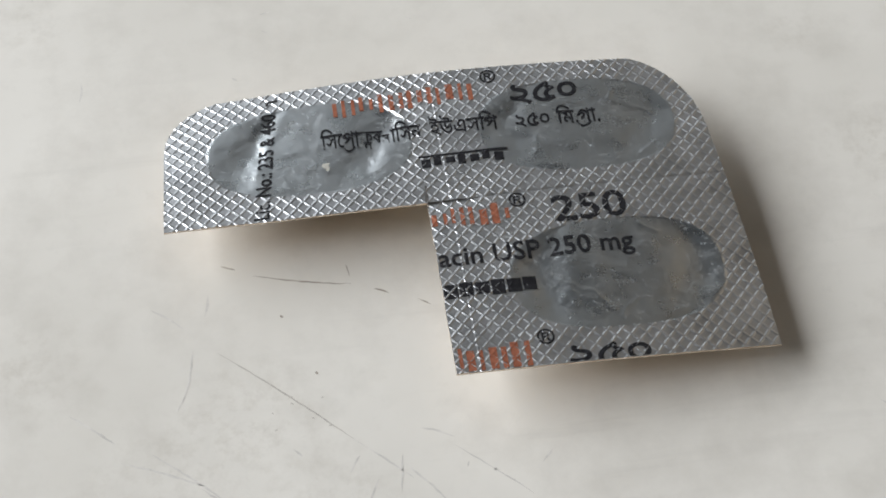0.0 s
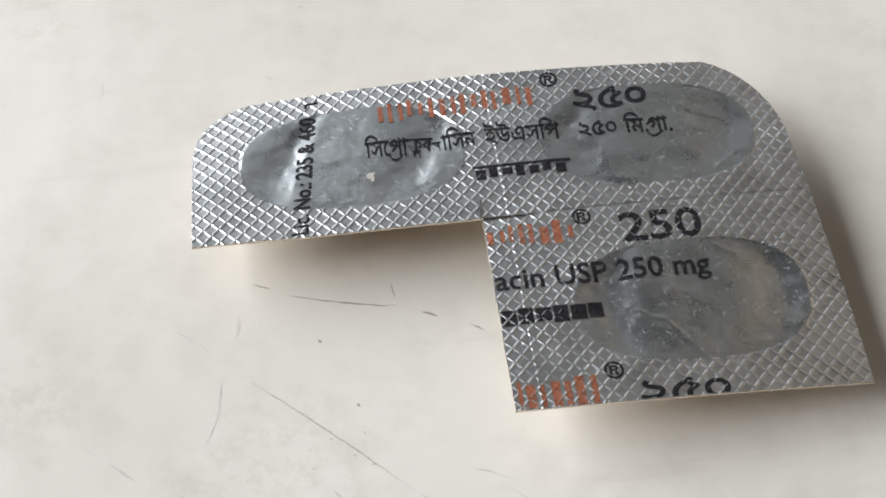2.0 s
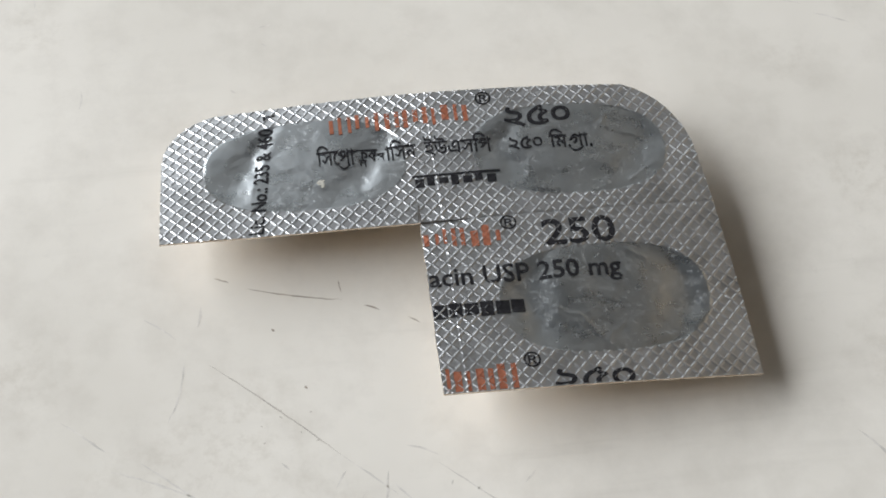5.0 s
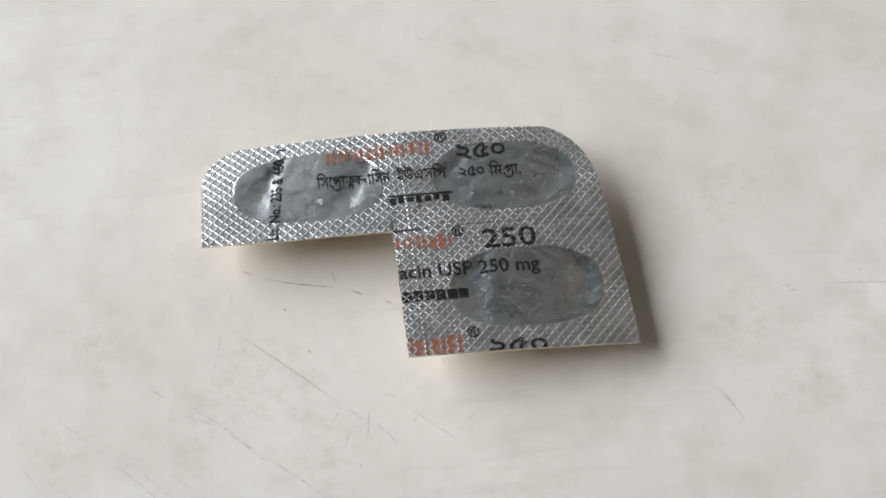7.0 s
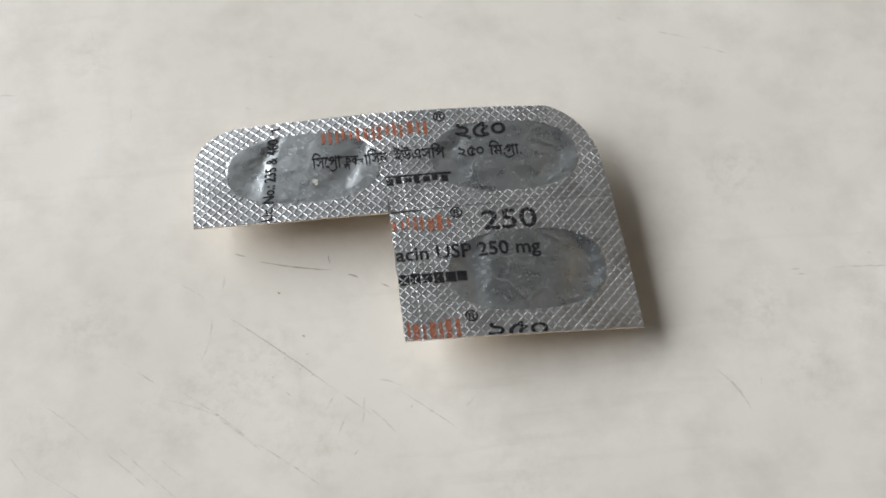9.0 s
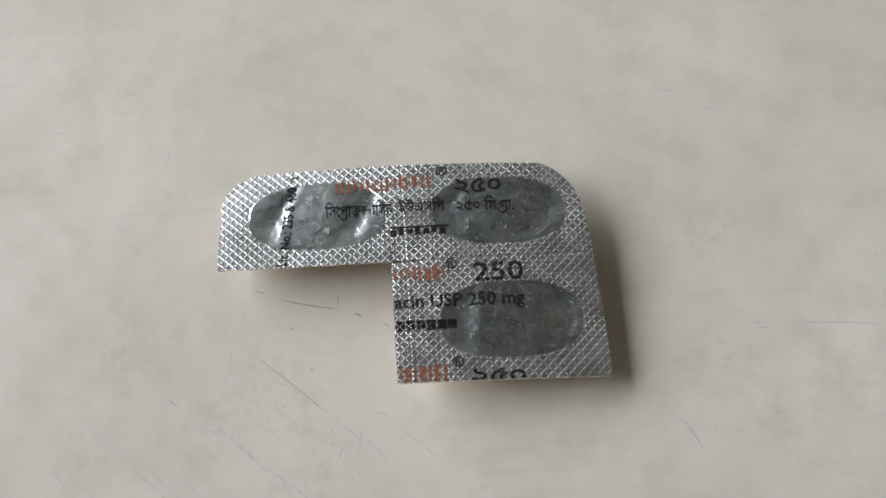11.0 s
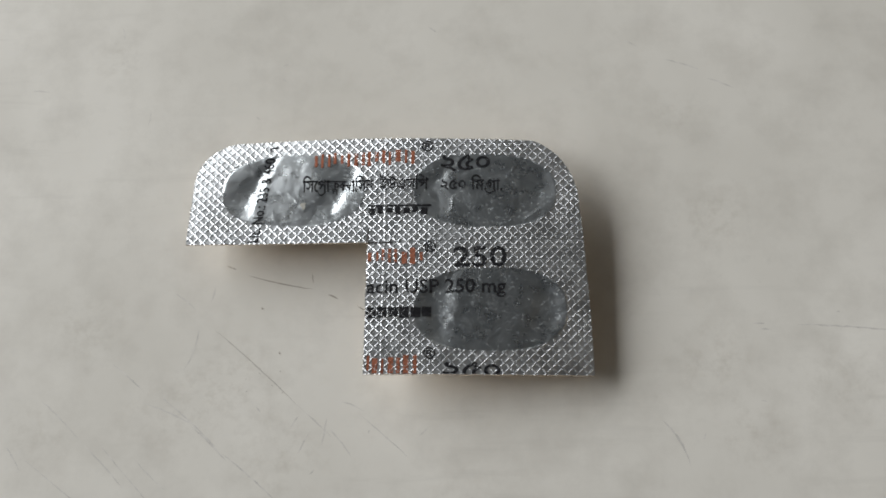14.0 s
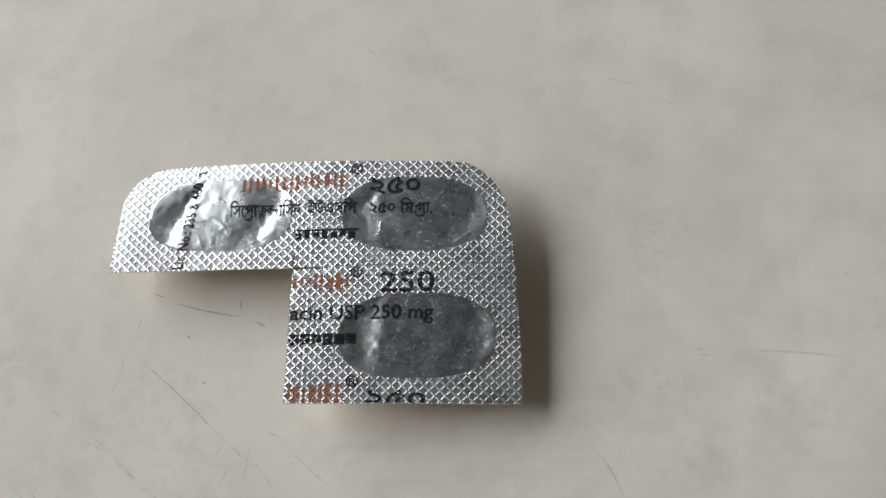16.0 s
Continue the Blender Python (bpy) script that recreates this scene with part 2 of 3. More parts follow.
# ---- the table ----
table = tagged(new("table"), "cream-painted table with a scratched, stained top", "table")
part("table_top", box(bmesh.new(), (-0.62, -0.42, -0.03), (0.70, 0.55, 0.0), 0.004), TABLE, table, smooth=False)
for lx in (-0.55, 0.58):
    for ly in (-0.35, 0.43):
        part("leg", box(bmesh.new(), (lx, ly, FLOOR), (lx + 0.06, ly + 0.06, -0.03), 0.004), WOOD, table)


def scratch(x0, y0, x1, y1, width=0.14, bow=0.0, material=None, jitter=0.05):
    """A worn scratch in the table's paint, from one place in millimetres to another: thin, tapered and slightly crooked."""
    rnd = random.Random(int((x0 * 13.1 + y0 * 7.7 + x1) * 100))
    length = math.hypot(x1 - x0, y1 - y0)
    steps = max(4, int(length / 0.5))
    nx, ny = -(y1 - y0) / length, (x1 - x0) / length
    bm = bmesh.new()
    last = None
    for k in range(steps + 1):
        f = k / steps
        off = bow * 4 * f * (1 - f) + rnd.uniform(-jitter, jitter) * min(1.0, length / 3)
        w = width / 2 * (0.12 + math.sin(math.pi * min(1, max(0, f))) ** 0.6) * rnd.uniform(0.55, 1.15)
        cx, cy = x0 + (x1 - x0) * f + nx * off, y0 + (y1 - y0) * f + ny * off
        pair = [bm.verts.new(((cx + s * nx * w) * MM, (cy + s * ny * w) * MM, 0.000012)) for s in (-1, 1)]
        if last:
            bm.faces.new((last[0], pair[0], pair[1], last[1]))
        last = pair
    bmesh.ops.recalc_face_normals(bm, faces=bm.faces)
    part("scratch", bm, material or SCRATCH, table)


# the dark scratch beside the pack and its broken-off ends
scratch(-19.6, -0.5, -18.2, -1.1, 0.16)
scratch(-16.7, -1.9, -7.7, -4.1, 0.14, -0.25)
scratch(-5.8, -4.95, -4.4, -5.6, 0.16, 0.1)
scratch(-1.8, -6.6, -0.7, -7.4, 0.12)
scratch(-8.0, -1.9, -7.8, -3.3, 0.10)
# long faint drags
for row in ((-26.3, -4.3, -23.4, -6.8), (-34.0, -14.1, -29.9, -17.6),
            (-29.5, -19.4, -22.4, -22.6), (-22.8, -22.8, -18.0, -27.4), (-21.0, -3.4, -21.4, -5.7), (-3.4, -19.7, -0.7, -21.0),
            (54.9, -10.4, 67.3, -11.5), (39.8, 28.9, 44.4, 27.2), (45.4, 25.8, 49.0, 24.1)):
    scratch(*row, 0.22, 0.12, FAINT)
scratch(-20.5, -9.7, -9.2, -20.1, 0.13, 0.15, GREY_MARK, 0.03)
scratch(-9.2, -20.1, -4.6, -24.4, 0.16, 0.05, FAINT, 0.03)
scratch(-22.8, -9.0, -24.4, -15.1, 0.20, 0.4, FAINT)
scratch(37.3, -22.8, 40.6, -29.0, 0.26, 0.5, FAINT)
scratch(34.4, 32.1, 36.4, 30.9, 0.22, 0.1, FAINT)
# short nicks and specks
for row in ((-10.0, -23.2, -9.0, -21.6), (-8.9, -26.6, -7.6, -24.0), (-5.8, -25.5, -5.3, -22.0), (0.1, -24.0, 0.3, -23.5),
            (2.3, -24.7, 2.6, -24.4), (6.6, -24.5, 7.7, -23.4), (-7.2, -29.3, -6.6, -28.6), (42.3, -25.5, 42.6, -24.6),
            (49.7, -20.4, 50.4, -20.6), (44.4, -16.5, 44.7, -17.2), (60.0, -8.7, 60.4, -8.8), (68.5, -0.6, 68.9, -0.8),
            (7.0, 35.4, 8.3, 34.4), (-16.9, 21.9, -16.3, 21.4), (-13.4, 29.9, -12.2, 30.2), (-13.4, 27.7, -12.8, 27.3),
            (-14.6, -20.2, -13.9, -21.0), (41.6, -14.6, 42.2, -14.8), (1.5, 27.5, 2.1, 27.1), (49.3, -10.1, 50.8, -10.2)):
    scratch(*row, 0.18, 0.0, FAINT)
for x, y in ((-14.45, -6.7), (-11.85, -13.0)):
    scratch(x - 0.12, y + 0.14, x + 0.12, y - 0.14, 0.28)

# a scatter of grime specks and hair-thin rubs beside them
rnd = random.Random(12)
for k in range(7):
    x, y, turn, long = rnd.gauss(-13.2, 2.0), rnd.gauss(-17.0, 2.2), rnd.uniform(0, 3.1), rnd.uniform(0.08, 0.22)
    scratch(x - long * math.cos(turn), y - long * math.sin(turn), x + long * math.cos(turn), y + long * math.sin(turn), rnd.uniform(0.10, 0.17), 0.0, GREY_MARK)
for k in range(12):
    x, y, turn, long = rnd.uniform(-48, 4), rnd.uniform(-46, -24), radians(-40) + rnd.gauss(0, 0.07), rnd.uniform(2.5, 7.0)
    scratch(x - long * math.cos(turn), y - long * math.sin(turn), x + long * math.cos(turn), y + long * math.sin(turn), rnd.uniform(0.10, 0.16), rnd.uniform(-0.2, 0.2), FAINT, 0.03)
# long drags one after another, and odd marks
for row in ((-27.0, -18.8, -19.0, -26.0), (-18.6, -26.4, -11.0, -33.0), (-43.0, -19.0, -37.4, -24.4), (-36.8, -25.0, -31.0, -31.0), (-47.2, -25.0, -45.0, -28.2),
            (-5.2, -23.0, -2.0, -27.0), (50.0, -11.0, 51.6, -11.1), (-32.0, 23.4, -32.2, 21.0), (-37.2, 37.0, -36.8, 35.0), (-49.5, 27.0, -46.8, 26.8)):
    scratch(*row, 0.20, 0.15, FAINT, 0.04)


# ---- the blister pack ----
pack = tagged(new("blister_pack"), "torn silver blister pack lying foil side up on cream table", "blister pack")
# plan of the piece: an upper row with two pockets and a lower panel with one, in millimetres
POCKETS = ((-10.05, 7.95, 9.75, 5.35, -0.035), (15.35, 7.0, 9.45, 5.2, -0.035), (16.0, -9.35, 9.9, 5.65, 0.0))
TABLETS = ((-9.3, 7.8, 6.2, 3.9), (15.9, 6.9, 6.4, 3.9), (16.0, -9.3, 5.9, 4.1))
SCORE_X = 2.25


def lie(x, y):
    """The height of the slightly bent and twisted sheet over the table."""
    x, y = x / 10, y / 10
    arch = -0.17 * (x - 0.3) ** 2 * (np.clip(y, 0, None) / 1.4) ** 2
    return 5.625 + 0.048 * x + 0.042 * y - 0.111 * x * x + 0.29 * x * y + 0.08 * y * y + arch + 0.5 * step(-x, 1.3, 2.5)


def oval(x, y, cx, cy, a, b, slope=0.0, power=2.5):
    """0 at the middle of a pocket's outline, 1 on it."""
    u, v = np.abs(x - cx) / a, np.abs(y - cy - slope * (x - cx)) / b
    return (u ** power + v ** power) ** (1 / power)


def step(x, lo, hi):
    t = np.clip((x - lo) / (hi - lo), 0, 1)
    return t * t * (3 - 2 * t)


PITCH, RIB = 0.93, 0.063
# the lids' dips and rises along each pocket: beside the tablet the foil sinks, over it and at the rim it rises
LID_FORM = (((-19.9, -16.3, -14.2, -8.0, -3.7, -0.5), (0.04, -0.29, -0.02, 0.02, -0.26, 0.04)),
            ((5.9, 8.9, 11.2, 18.0, 22.3, 24.9), (0.03, -0.15, 0.06, 0.01, -0.15, 0.06)),
            ((6.1, 8.9, 11.4, 18.5, 23.2, 25.9), (0.03, -0.20, 0.08, 0.01, -0.18, 0.08)))


def glide(u, at, values):
    """Smooth steps from value to value."""
    out = np.full(np.shape(u), float(values[0]))
    for a, b, lo, hi in zip(at, at[1:], values, values[1:]):
        out = out + (hi - lo) * step(u, a, b)
    return out


def facets(x, y, size, seed):
    """Crumpled metal: flat-sided bumps that meet in sharp creases, from the distance to scattered points."""
    rnd = np.random.RandomState(seed)
    px, py = rnd.uniform(0, 1, (2, 64, 64))
    u, v = x / size + 200.0, y / size + 200.0
    i, j = np.floor(u).astype(int), np.floor(v).astype(int)
    best = np.full(u.shape, 9.0)
    for di in (-1, 0, 1):
        for dj in (-1, 0, 1):
            p, q = (i + di) % 64, (j + dj) % 64
            best = np.minimum(best, np.hypot(i + di + px[p, q] - u, j + dj + py[p, q] - v))
    return best - 0.45



CREASES = (((11.0, -10.0), (13.2, -11.2), (14.8, -13.1)), ((18.8, 9.4), (21.8, 8.2), (23.2, 6.3)), ((10.8, 3.9), (11.5, 6.2)),
           ((-11.9, 8.0), (-10.0, 6.8), (-8.5, 4.7)), ((-5.4, 7.6), (-4.2, 5.5)), ((-13.0, 5.0), (-12.0, 3.4)), ((19.4, 10.6), (18.9, 9.6)),
           ((19.0, -4.6), (20.6, -5.6)), ((15.4, -13.8), (17.0, -12.2)), ((22.4, 4.4), (20.8, 3.2)))


def creases(x, y):
    """Sharp folds pressed up in the lids."""
    out = np.zeros_like(x)
    wx, wy = x + 0.25 * value_noise(x, y, 0.9, 96), y + 0.25 * value_noise(x, y, 0.9, 97)
    for line in CREASES:
        near = np.full(x.shape, 9.0)
        for (x0, y0), (x1, y1) in zip(line, line[1:]):
            dx, dy = x1 - x0, y1 - y0
            t = np.clip(((wx - x0) * dx + (wy - y0) * dy) / (dx * dx + dy * dy), 0, 1)
            near = np.minimum(near, np.hypot(wx - x0 - t * dx, wy - y0 - t * dy))
        out = out + 0.02 * np.exp(-(near / 0.24) ** 2)
    return out


def relief(x, y):
    """The foil's own relief in millimetres: knurled seal, and smooth crumpled lids over the pockets."""
    x, y = np.asarray(x, float), np.asarray(y, float)
    wob = 0.04 * value_noise(x, y, 3.0, 5)
    a, b = (x + y) / math.sqrt(2) / PITCH + wob, (x - y) / math.sqrt(2) / PITCH + wob
    rib = lambda q: np.exp(-((q - np.round(q)) / 0.092) ** 2)
    strength = 1.0 + 0.35 * value_noise(x, y, 4.0, 8)
    gate = lambda q: 1 - 0.35 * np.exp(-((q - np.round(q)) / 0.2) ** 2)
    knurl = RIB * strength * np.maximum(rib(a) * gate(b), rib(b) * gate(a))
    out, inside = knurl, np.zeros_like(x)
    for k, ((cx, cy, ha, hb, slope), (tx, ty, ta, tb)) in enumerate(zip(POCKETS, TABLETS)):
        d = oval(x, y, cx, cy, ha, hb, slope)
        lid = 1 - step(d, 0.965, 1.0)
        t = oval(x, y, tx, ty, ta, tb, slope, 2.2)
        bulge = np.sqrt(np.clip(1 - 0.55 * ((y - cy) / hb) ** 2, 0.3, 1))
        u = cx + (x - cx) / bulge - (0.42, 0.05, 0.1)[k] * (y - cy) + 0.55 * value_noise(x, y, 2.3, 55 + k) + 0.2 * value_noise(x, y, 0.9, 58 + k)
        side = np.abs(y - cy - slope * (x - cx)) / hb
        sag = glide(u, *LID_FORM[k]) * (1 - 0.8 * step(side, 0.2, 1.0)) - 0.03 * (1 - step(d, 0.55, 1.0))
        sag = sag + (0.03, 0.01, 0.01)[k] * (y - cy) * (1 - step(u, LID_FORM[k][0][1] - 1.2, LID_FORM[k][0][1] + 0.6))
        wx, wy = x + 0.45 * value_noise(x, y, 1.9, 60 + k), y + 0.45 * value_noise(x, y, 1.9, 70 + k)
        crumple = 0.060 * value_noise(wx, wy, 4.3, 20 + k) + 0.032 * value_noise(wx - 0.4 * wy, wy + 0.4 * wx, 1.7, 24 + k) + 0.008 * value_noise(wx, wy, 0.75, 27 + k)
        creased = step(value_noise(x, y, 3.7, 80 + k), -0.25, 0.45)
        for n, (size, amount) in enumerate(((3.6, 0.065), (1.9, 0.036), (0.8, 0.008))):
            crumple = crumple + amount * facets(wx, 1.25 * wy, size, 40 + 5 * k + n) * (1, -1, 1)[n] * (0.35 + 0.65 * creased)
        crumple = crumple * step(1 - d, 0.0, 0.16) * (0.95, 0.65, 0.6)[k]
        crumple = crumple + creases(x, y) * step(1 - d, 0.02, 0.12)
        out = out * (1 - lid) + (sag + crumple) * lid
        inside = np.maximum(inside, lid)
    score = np.exp(-((x - SCORE_X - 0.1 * value_noise(x, y, 6.0, 3)) / 0.085) ** 2) * (1 - inside)
    out = out + 0.02 * score * np.where(value_noise(x, y, 1.9, 4) > -0.65, 1.0, 0.4)
    # the cross perforation between the two rows
    cut = np.exp(-((y - 0.06) / 0.1) ** 2) * step(x, 3.5, 5.5) * (1 - inside)
    out = out - 0.05 * cut * np.where(value_noise(x, y, 1.3, 6) > -0.3, 1.0, 0.3)
    # buckled edge where the missing pocket was torn off
    tear = np.exp(-(np.clip(x, 0, None) / 1.3) ** 2) * (y < 0) + np.exp(-((y - 0.3) / 0.9) ** 2) * (y >= 0) * (x < 0)
    out = out + 0.05 * tear * value_noise(x, y, 1.7, 14)
    # the slit that runs in from the inner corner
    out = out - 0.14 * (y < -0.02) * np.exp(-(y / 0.7) ** 2) * (1 - step(x, 3.2, 5.2))
    return out


def surface(x, y, above=0.0):
    return (lie(x, y) + relief(x, y) + above) * MM


def left_edge(y):
    """The upper row's left outline, with its rounded corner."""
    side = -24.05 + 0.035 * y
    top = 15.75
    r = 6.3
    t = np.clip((y - (top - r)) / r, 0, 1)
    return side + (r + 0.3) * (1 - np.sqrt(1 - t ** 2.3))


def right_edge(y):
    side = 28.0 - 0.09 * y
    top, r = 14.35, 8.8
    t = np.clip((y - (top - r)) / r, 0, 1)
    return side - 6.9 * (1 - np.sqrt(np.clip(1 - t ** 2.15, 0, 1)))


def row_plan(cols, rows):
    """Points of the upper row: columns run from the left outline to the right one, the top edge slopes a little."""
    s = np.linspace(0, 1, cols)
    f = np.linspace(0, 1, rows)
    f = 1 - (1 - f) ** 1.25
    yl, yr = 0.45 + f * 15.15, 0.0 + f * 14.1
    xl, xr = left_edge(yl), right_edge(yr)
    x = xl[:, None] + (xr - xl)[:, None] * s
    low = np.where(x < 0, -0.016 * x, 0.0)
    high = 15.65 - 0.0413 * (x + 17.0)
    y = low + (high - low) * f[:, None]
    return x, y


def panel_plan(cols, rows):
    s, f = np.linspace(0, 1, cols), np.linspace(0, 1, rows)
    y = -18.0 + 18.0 * f[:, None] + 0 * s[None]
    y = y - 0.05 * (1 - f[:, None]) * (1 - s[None])
    wear = 0.06 * value_noise(y * 0, y, 1.4, 31)
    x = wear + (28.95 - 0.95 * f[:, None] ** 1.4 - wear) * s[None]
    return x, y


def sheet(plan, above=0.0):
    x, y = plan
    return np.stack([x * MM, y * MM, surface(x, y, above)], -1)


foil_rows = [sheet(row_plan(1080, 340)), sheet(panel_plan(580, 370))]
foil = grid_mesh("foil", foil_rows, FOIL, pack, "silver aluminium foil with a diamond knurl")
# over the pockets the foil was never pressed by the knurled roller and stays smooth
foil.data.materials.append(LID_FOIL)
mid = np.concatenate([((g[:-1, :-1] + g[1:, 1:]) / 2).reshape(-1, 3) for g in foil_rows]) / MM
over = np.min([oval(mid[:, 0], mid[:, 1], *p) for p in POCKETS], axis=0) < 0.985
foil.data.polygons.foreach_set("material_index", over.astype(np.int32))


def film_sheet(plan):
    """The film under the foil: a closed skin 0.25 mm thick along the same outline."""
    x, y = plan
    dip = sum(1 - step(oval(x, y, *p), 0.9, 1.02) for p in POCKETS)
    low = (lie(x, y) - 0.24 - 0.9 * dip) * MM
    skin = lambda z: np.stack([x * MM, y * MM, z], -1)
    b = skin(low)
    rim = lambda g: np.concatenate([g[0], g[1:, -1], g[-1, -2::-1], g[-2::-1, 0]])
    up = skin((lie(x, y) - 0.02) * MM)
    return [b, np.stack([rim(up), rim(b)])]


grid_mesh("backing_film", film_sheet(row_plan(70, 24)) + film_sheet(panel_plan(40, 26)), FILM, pack, "amber-tinted plastic film under the foil")


def pocket_mesh(cx, cy, a, b):
    """A hollow pocket that bulges down from the film to the table."""
    rings, segs = 18, 56
    pts = np.zeros((rings, segs + 1, 3))
    for i in range(rings):
        f = i / (rings - 1)
        r = math.cos(f * math.pi / 2) ** 0.55 * (0.96 - 0.02 * f)
        depth = math.sin(f * math.pi / 2) ** 0.9
        for j in range(segs + 1):
            t = j / segs * 2 * math.pi
            c, s = math.cos(t), math.sin(t)
            x = cx + a * r * math.copysign(abs(c) ** 0.8, c)
            y = cy + b * r * math.copysign(abs(s) ** 0.8, s)
            z = (lie(x, y) - 0.22) * (1 - depth)
            pts[i, j] = x * MM, y * MM, z * MM
    return pts


for cx, cy, a, b, _ in POCKETS:
    grid_mesh("pocket", [pocket_mesh(cx, cy, a, b)], FILM, pack, "bulging amber plastic pocket")


# ---- print on the foil ----
# on the knurl the ink lies in the hollows and is rubbed off the tops of the ribs
INK_TOP = 0.056


def laid(bm, to_plan, clip_low=None, cell=0.12, above=0.03):
    """Cuts a flat print into small cells and lays it on the foil's relief. to_plan: from the print's own plane to the plan."""
    for v in bm.verts:
        v.co = (*to_plan(v.co.x, v.co.y), 0.0)
    if clip_low is not None:
        bmesh.ops.bisect_plane(bm, geom=bm.verts[:] + bm.edges[:] + bm.faces[:], plane_co=(0, clip_low, 0), plane_no=(0, -1, 0), clear_outer=True)
    xs, ys = [v.co.x for v in bm.verts], [v.co.y for v in bm.verts]
    for lo, hi, no in ((min(xs), max(xs), (1, 0, 0)), (min(ys), max(ys), (0, 1, 0))):
        q = lo + cell
        while q < hi:
            bmesh.ops.bisect_plane(bm, geom=bm.verts[:] + bm.edges[:] + bm.faces[:], plane_co=(no[0] * q, no[1] * q, 0), plane_no=no)
            q += cell
    co = np.array([v.co for v in bm.verts])
    x, y = co[:, 0], co[:, 1]
    form = relief(x, y) + above
    seal = np.min([oval(x, y, *p) for p in POCKETS], axis=0) > 1.05
    z = (lie(x, y) + np.where(seal, np.minimum(form, INK_TOP), form + 0.03)) * MM
    for v, h in zip(bm.verts, z):
        v.co = (v.co.x * MM, v.co.y * MM, h)
    bm.normal_update()
    if sum(f.normal.z for f in bm.faces) < 0:
        bmesh.ops.reverse_faces(bm, faces=bm.faces)
    return bm


def glyphs(body, weight):
    """The outlines of some characters as a flat mesh."""
    curve = bpy.data.curves.new("type", "FONT")
    curve.body, curve.resolution_u, curve.offset = body, 3, weight
    ob = new("type", curve)
    bpy.context.view_layer.update()
    mesh = bpy.data.meshes.new_from_object(ob.evaluated_get(bpy.context.evaluated_depsgraph_get()))
    bpy.data.objects.remove(ob)
    bpy.data.curves.remove(curve)
    return mesh


def right_end(body):
    mesh = glyphs(body, 0.0)
    end = max(v.co.x for v in mesh.vertices)
    bpy.data.meshes.remove(mesh)
    return end


# joined letters: the sign that gives the width, and its pieces (sign, width, height, place in the first one's box, from its lower left)
JOINED = {"\u2460": ("প", (("প", 1, 1, 0, 0),), True), "\u2461": ("ফ", (("ফ", 1, 0.8, 0, 0.2), ("ল", 0.62, 0.5, 0.3, -0.22)), False),
          "\u2462": ("কা", (("ক", 0.72, 0.85, 0, 0.15), ("স", 0.66, 0.74, 0.62, -0.06)), False), "\u2463": ("গ", (("গ", 1, 1, 0, 0),), True)}


def joined(sign, weight):
    """A joined letter: pieces fitted together, some with a curl below."""
    _, pieces, curl = JOINED[sign]
    out, home = bmesh.new(), None
    for letter, wide, high, dx, dy in pieces:
        mesh = glyphs(letter, weight)
        co = np.array([v.co[:2] for v in mesh.vertices])
        lo, hi = co.min(0), co.max(0)
        home = home or (lo[0], lo[1], hi[0] - lo[0], hi[1] - lo[1])
        for v in mesh.vertices:
            v.co = (home[0] + dx * home[2] + (v.co.x - lo[0]) * wide, home[1] + dy * home[3] + (v.co.y - lo[1]) * high, 0)
        out.from_mesh(mesh)
        bpy.data.meshes.remove(mesh)
    if curl:
        x0, y0, w, h = home
        last = None
        for k in range(9):
            f = k / 8
            x, y = x0 + w * (0.02 + 0.9 * f), y0 + h * (-0.02 - 0.24 * math.sin(math.pi * f ** 0.8) + 0.06 * f)
            pair = [out.verts.new((x, y + q * h, 0)) for q in (-0.055, 0.055)]
            if last:
                out.faces.new((last[0], pair[0], pair[1], last[1]))
            last = pair
    mesh = bpy.data.meshes.new("type")
    out.to_mesh(mesh)
    out.free()
    return mesh


def lettering(name, body, to_plan_box, label, material=None, bold=0.0, slope=0.0, clip_low=None, upright=False):
    """Words on the foil, filling the given box x0, x1, y0, y1 of the plan; upright: they run from the bottom up."""
    bm = bmesh.new()
    spaced = ["".join(JOINED[c][0] if c in JOINED else c for c in body[:i]) for i in range(len(body))]
    for i, sign in enumerate(body):
        if sign == " ":
            continue
        weight = bold + {"স": -0.003, "ফ": 0.004}.get(sign, 0.0)
        pen = right_end(spaced[i] + "||||||||") - right_end("||||||||")
        mesh = joined(sign, weight) if sign in JOINED else glyphs(sign, weight)
        mesh.transform(Matrix.Translation((pen, 0, 0)))
        bm.from_mesh(mesh)
        bpy.data.meshes.remove(mesh)
    bmesh.ops.dissolve_degenerate(bm, dist=1e-5, edges=bm.edges)
    xs, ys = [v.co.x for v in bm.verts], [v.co.y for v in bm.verts]
    u0, u1, v0, v1 = min(xs), max(xs), min(ys), max(ys)
    x0, x1, y0, y1 = to_plan_box

    def plain_way(u, v):
        x = x0 + (u - u0) / (u1 - u0) * (x1 - x0)
        return x, y0 + (v - v0) / (v1 - v0) * (y1 - y0) + slope * (x - x0)

    def upright_way(u, v):
        y = y0 + (u - u0) / (u1 - u0) * (y1 - y0)
        return x1 - (v - v0) / (v1 - v0) * (x1 - x0) + slope * (y - y0), y

    part(name, laid(bm, upright_way if upright else plain_way, clip_low), material or BLACK, pack, label)


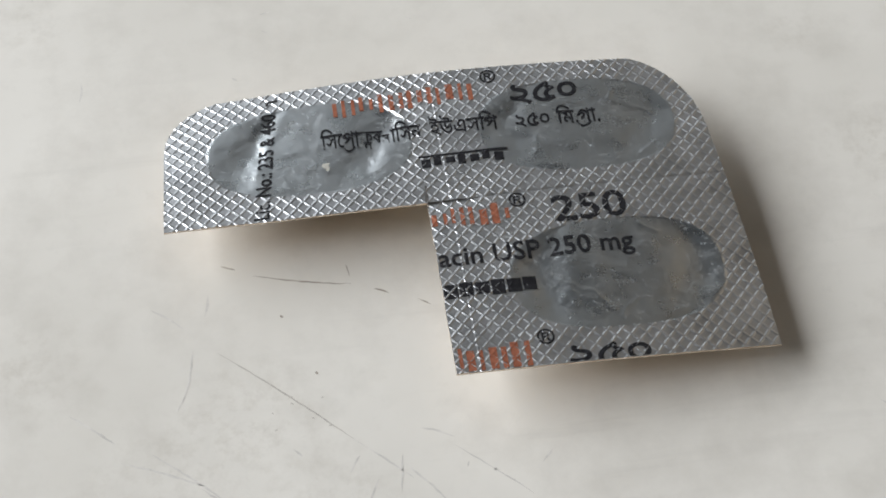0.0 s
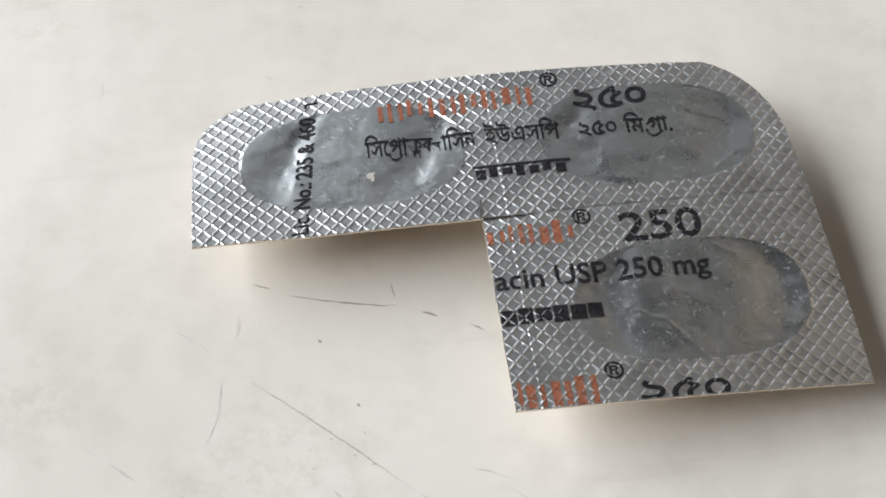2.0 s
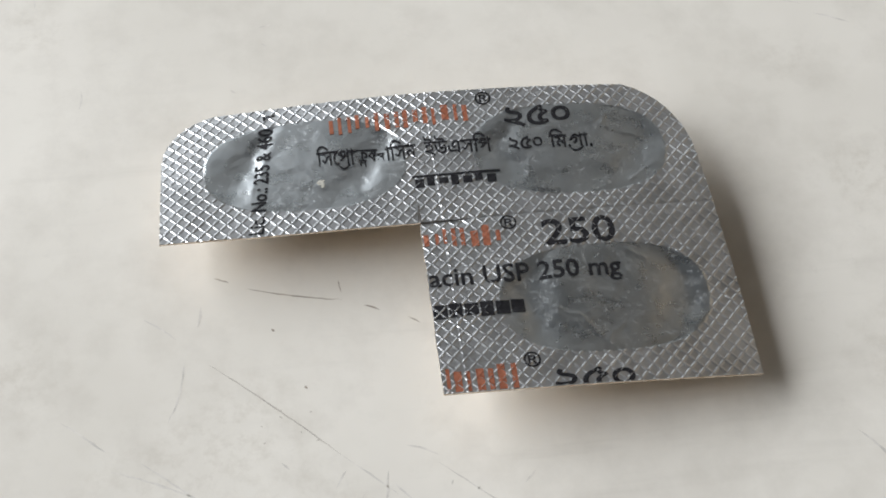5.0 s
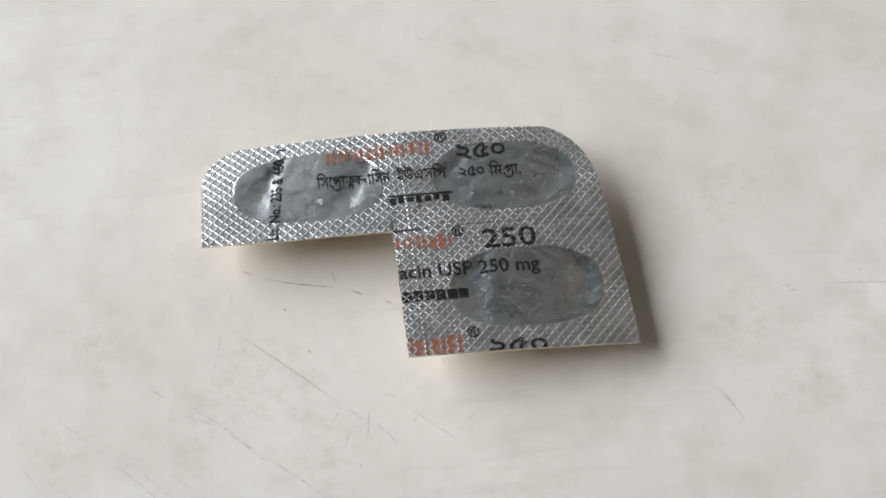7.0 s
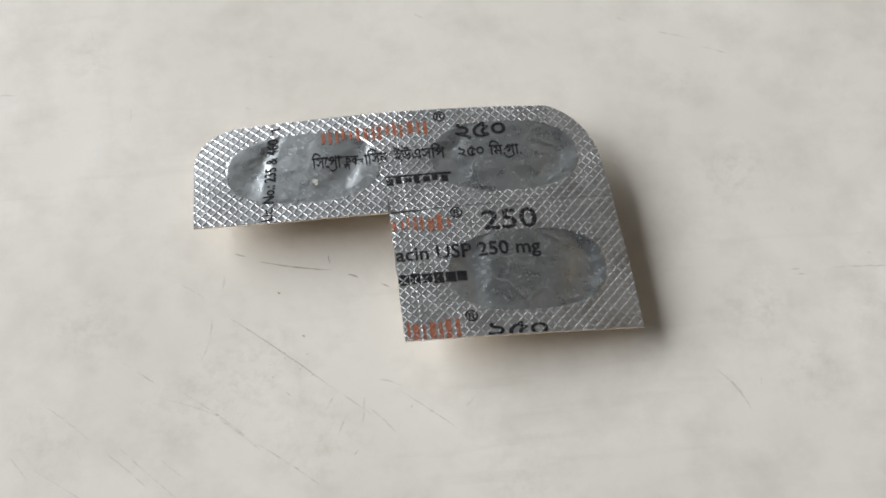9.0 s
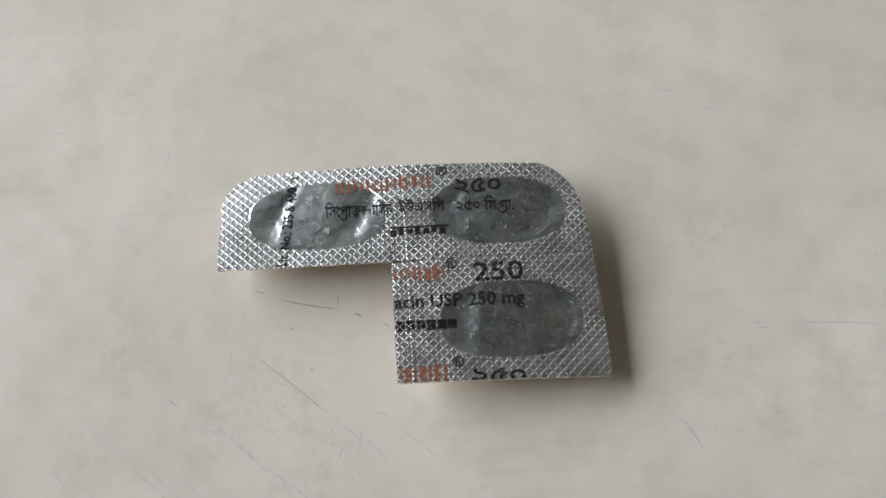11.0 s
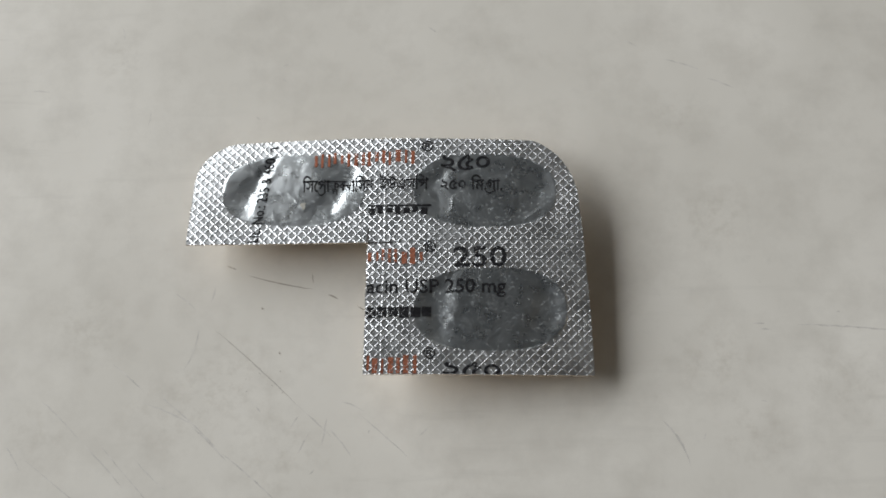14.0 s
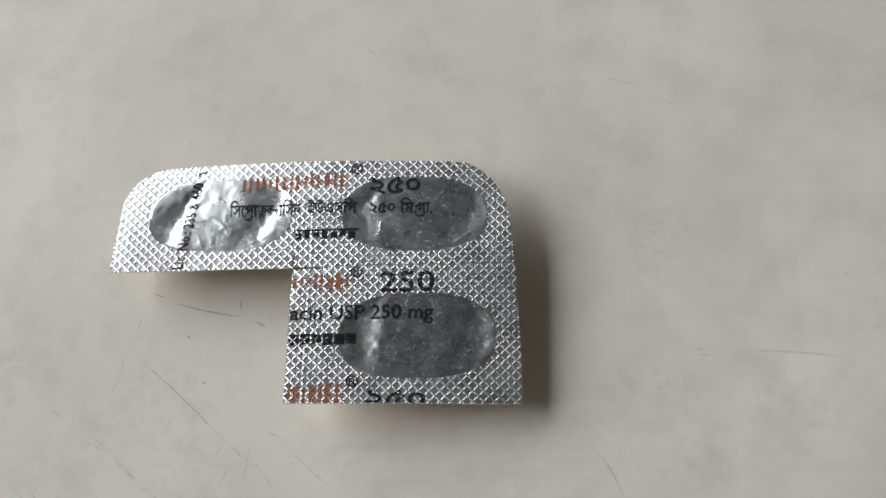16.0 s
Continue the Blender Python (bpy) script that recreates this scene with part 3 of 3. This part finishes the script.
lettering("strength_print", "250", (11.2, 18.1, -3.65, -0.78), "black printed figure 250", bold=0.016)
lettering("drug_name_print", "acin USP 250 mg", (0.12, 17.95, -7.75, -5.2), "black printed words acin USP 250 mg", bold=0.016)
lettering("strength_print", "২৫০", (9.45, 16.0, 9.75, 12.2), "black printed Bengali figure", bold=0.016)
lettering("strength_print", "২৫০", (9.9, 17.2, -18.7, -16.35), "black printed Bengali figure cut by the edge", bold=0.016, clip_low=-17.95)
for words, x0, x1, low, high in (("িসে\u2460া\u2461\u2462ািসন", -8.9, 0.6, 7.05, 10.0), ("ইউএসিপ", 1.4, 7.9, 7.35, 9.75),
                                ("২৫০", 9.5, 12.8, 7.15, 8.75), ("িম.\u2463া.", 13.5, 17.6, 6.6, 9.25)):
    lettering("drug_name_print", words, (x0, x1, low, high), "black printed Bengali drug name", bold=0.016, slope=-0.033)
lettering("licence_print", "Lic. No.: 235 & 460", (-15.9, -14.4, 0.5, 13.0), "black upright print Lic. No.: 235 & 460", bold=0.02, slope=0.13, upright=True)
for cx, cy in ((7.75, 13.5), (8.2, -0.8), (8.25, -15.25)):
    lettering("mark_print", "®", (cx - 0.8, cx + 0.8, cy - 0.8, cy + 0.8), "small ringed mark", bold=0.016)
# maker's and product marks as plain shapes
def bar(x0, x1, y0, y1, lean=0.0):
    return [(x0, y0), (x1, y0), (x1 + lean, y1), (x0 + lean, y1)]


def shapes(name, quads, material, label, slope=0.0, clip_low=None):
    """A mark drawn as plain bars and rings in the plan."""
    bm = bmesh.new()
    for quad in quads:
        bm.faces.new([bm.verts.new((x, y + slope * x, 0)) for x, y in quad])
    bmesh.ops.remove_doubles(bm, verts=bm.verts, dist=1e-4)
    part(name, laid(bm, lambda u, v: (u, v), clip_low), material, pack, label)


def row_of_blocks(x0, x1, y0, y1, count, gap, drop=0.0):
    """A row of solid blocks of uneven height."""
    made, wide = [], (x1 - x0) / count
    for k in range(count):
        x = x0 + k * wide
        made.append(bar(x, x + wide - gap * (1 + 0.5 * (k % 2)), y0 + drop * (k % 3), y1 - drop * ((k + 1) % 2)))
    return made


shapes("maker_mark", row_of_blocks(0.1, 8.65, -10.5, -8.95, 6, 0.13, 0.1), BLACK, "bold black block print")
shapes("maker_mark", [bar(-0.1, 8.3, 5.02, 5.28)] + row_of_blocks(0.1, 8.1, 3.9, 5.0, 7, 0.28, 0.14), BLACK, "bold black block print", -0.01)
def row_of_bars(x0, x1, y0, y1, seed):
    """Plain upright bars of uneven width and height, side by side."""
    rnd, made, x = random.Random(seed), [], x0
    while x < x1 - 0.4:
        wide = rnd.choice((0.34, 0.4, 0.48, 0.7))
        made.append(bar(x, min(x1, x + wide), y0 + rnd.uniform(0, 0.7), y1 - rnd.uniform(0, 0.7)))
        x += wide + rnd.uniform(0.34, 0.6)
    return made


shapes("product_mark", row_of_bars(-7.4, 6.9, 10.95, 13.3, 4), ORANGE, "row of orange printed bars", -0.012)
shapes("product_mark", row_of_bars(0.15, 7.5, -3.2, -0.85, 5), ORANGE, "row of orange printed bars")
shapes("product_mark", row_of_bars(0.4, 7.0, -18.6, -15.4, 6), ORANGE, "row of orange printed bars cut by the edge", clip_low=-17.95)
shapes("edge_print", [bar(-13.7, -12.5, 14.45, 14.7), bar(-13.7, -13.45, 14.0, 14.43)], BLACK, "black print cut by the edge")
nick = [bar(-8.95, -8.35, 5.35, 5.62, -0.12), bar(-9.15, -8.5, 5.63, 5.95, 0.2), bar(-8.75, -8.45, 5.05, 5.33)]
shapes("nick", nick, PALE, "pale nick in the foil")
# short bright scuffs where the lids were rubbed
SCUFFED = foil_metal("rubbed_aluminium", 0.55, 0.7, 0.2, 0.0, ((0.60, 0.62, 0.635), (0.74, 0.755, 0.77)))
for k, ((cx, cy, a, b, slope), count) in enumerate(zip(POCKETS, (50, 120, 190))):
    rnd, strokes = random.Random(70 + k), []
    while len(strokes) < count:
        x, y = rnd.uniform(cx - a, cx + a), rnd.uniform(cy - b, cy + b)
        if oval(x, y, cx, cy, a, b, slope) > 0.9:
            continue
        turn = rnd.choice((radians(62), radians(-35))) + rnd.gauss(0, 0.35)
        long, wide = 0.06 + 0.4 * rnd.random() ** 4, rnd.uniform(0.012, 0.026)
        c, q = math.cos(turn), math.sin(turn)
        strokes.append([(x + u * long * c - v * wide * q, y + u * long * q + v * wide * c) for u, v in ((-1, -0.3), (0, -1), (1, -0.2), (1, 0.2), (0, 1), (-1, 0.3))])
    shapes("scuffing", strokes, SCUFFED, "fine bright scuffs on the smooth foil")
# dark strips that paint in the shade of the open slit
SLIT_SHADE = plain("slit_shade", (0.07, 0.065, 0.06), 0.6, grain=0.3, scale=1500.0)
shapes("tear", [bar(0.05, 1.6, -0.10, 0.05), bar(1.6, 3.2, -0.08, 0.03), bar(3.2, 4.7, -0.06, -0.01), bar(-0.12, 0.16, 0.1, 1.0, 0.06), bar(-0.04, 0.14, 1.0, 1.9, 0.08)],
       SLIT_SHADE, "shade painted as dark strips along the tear in the foil")
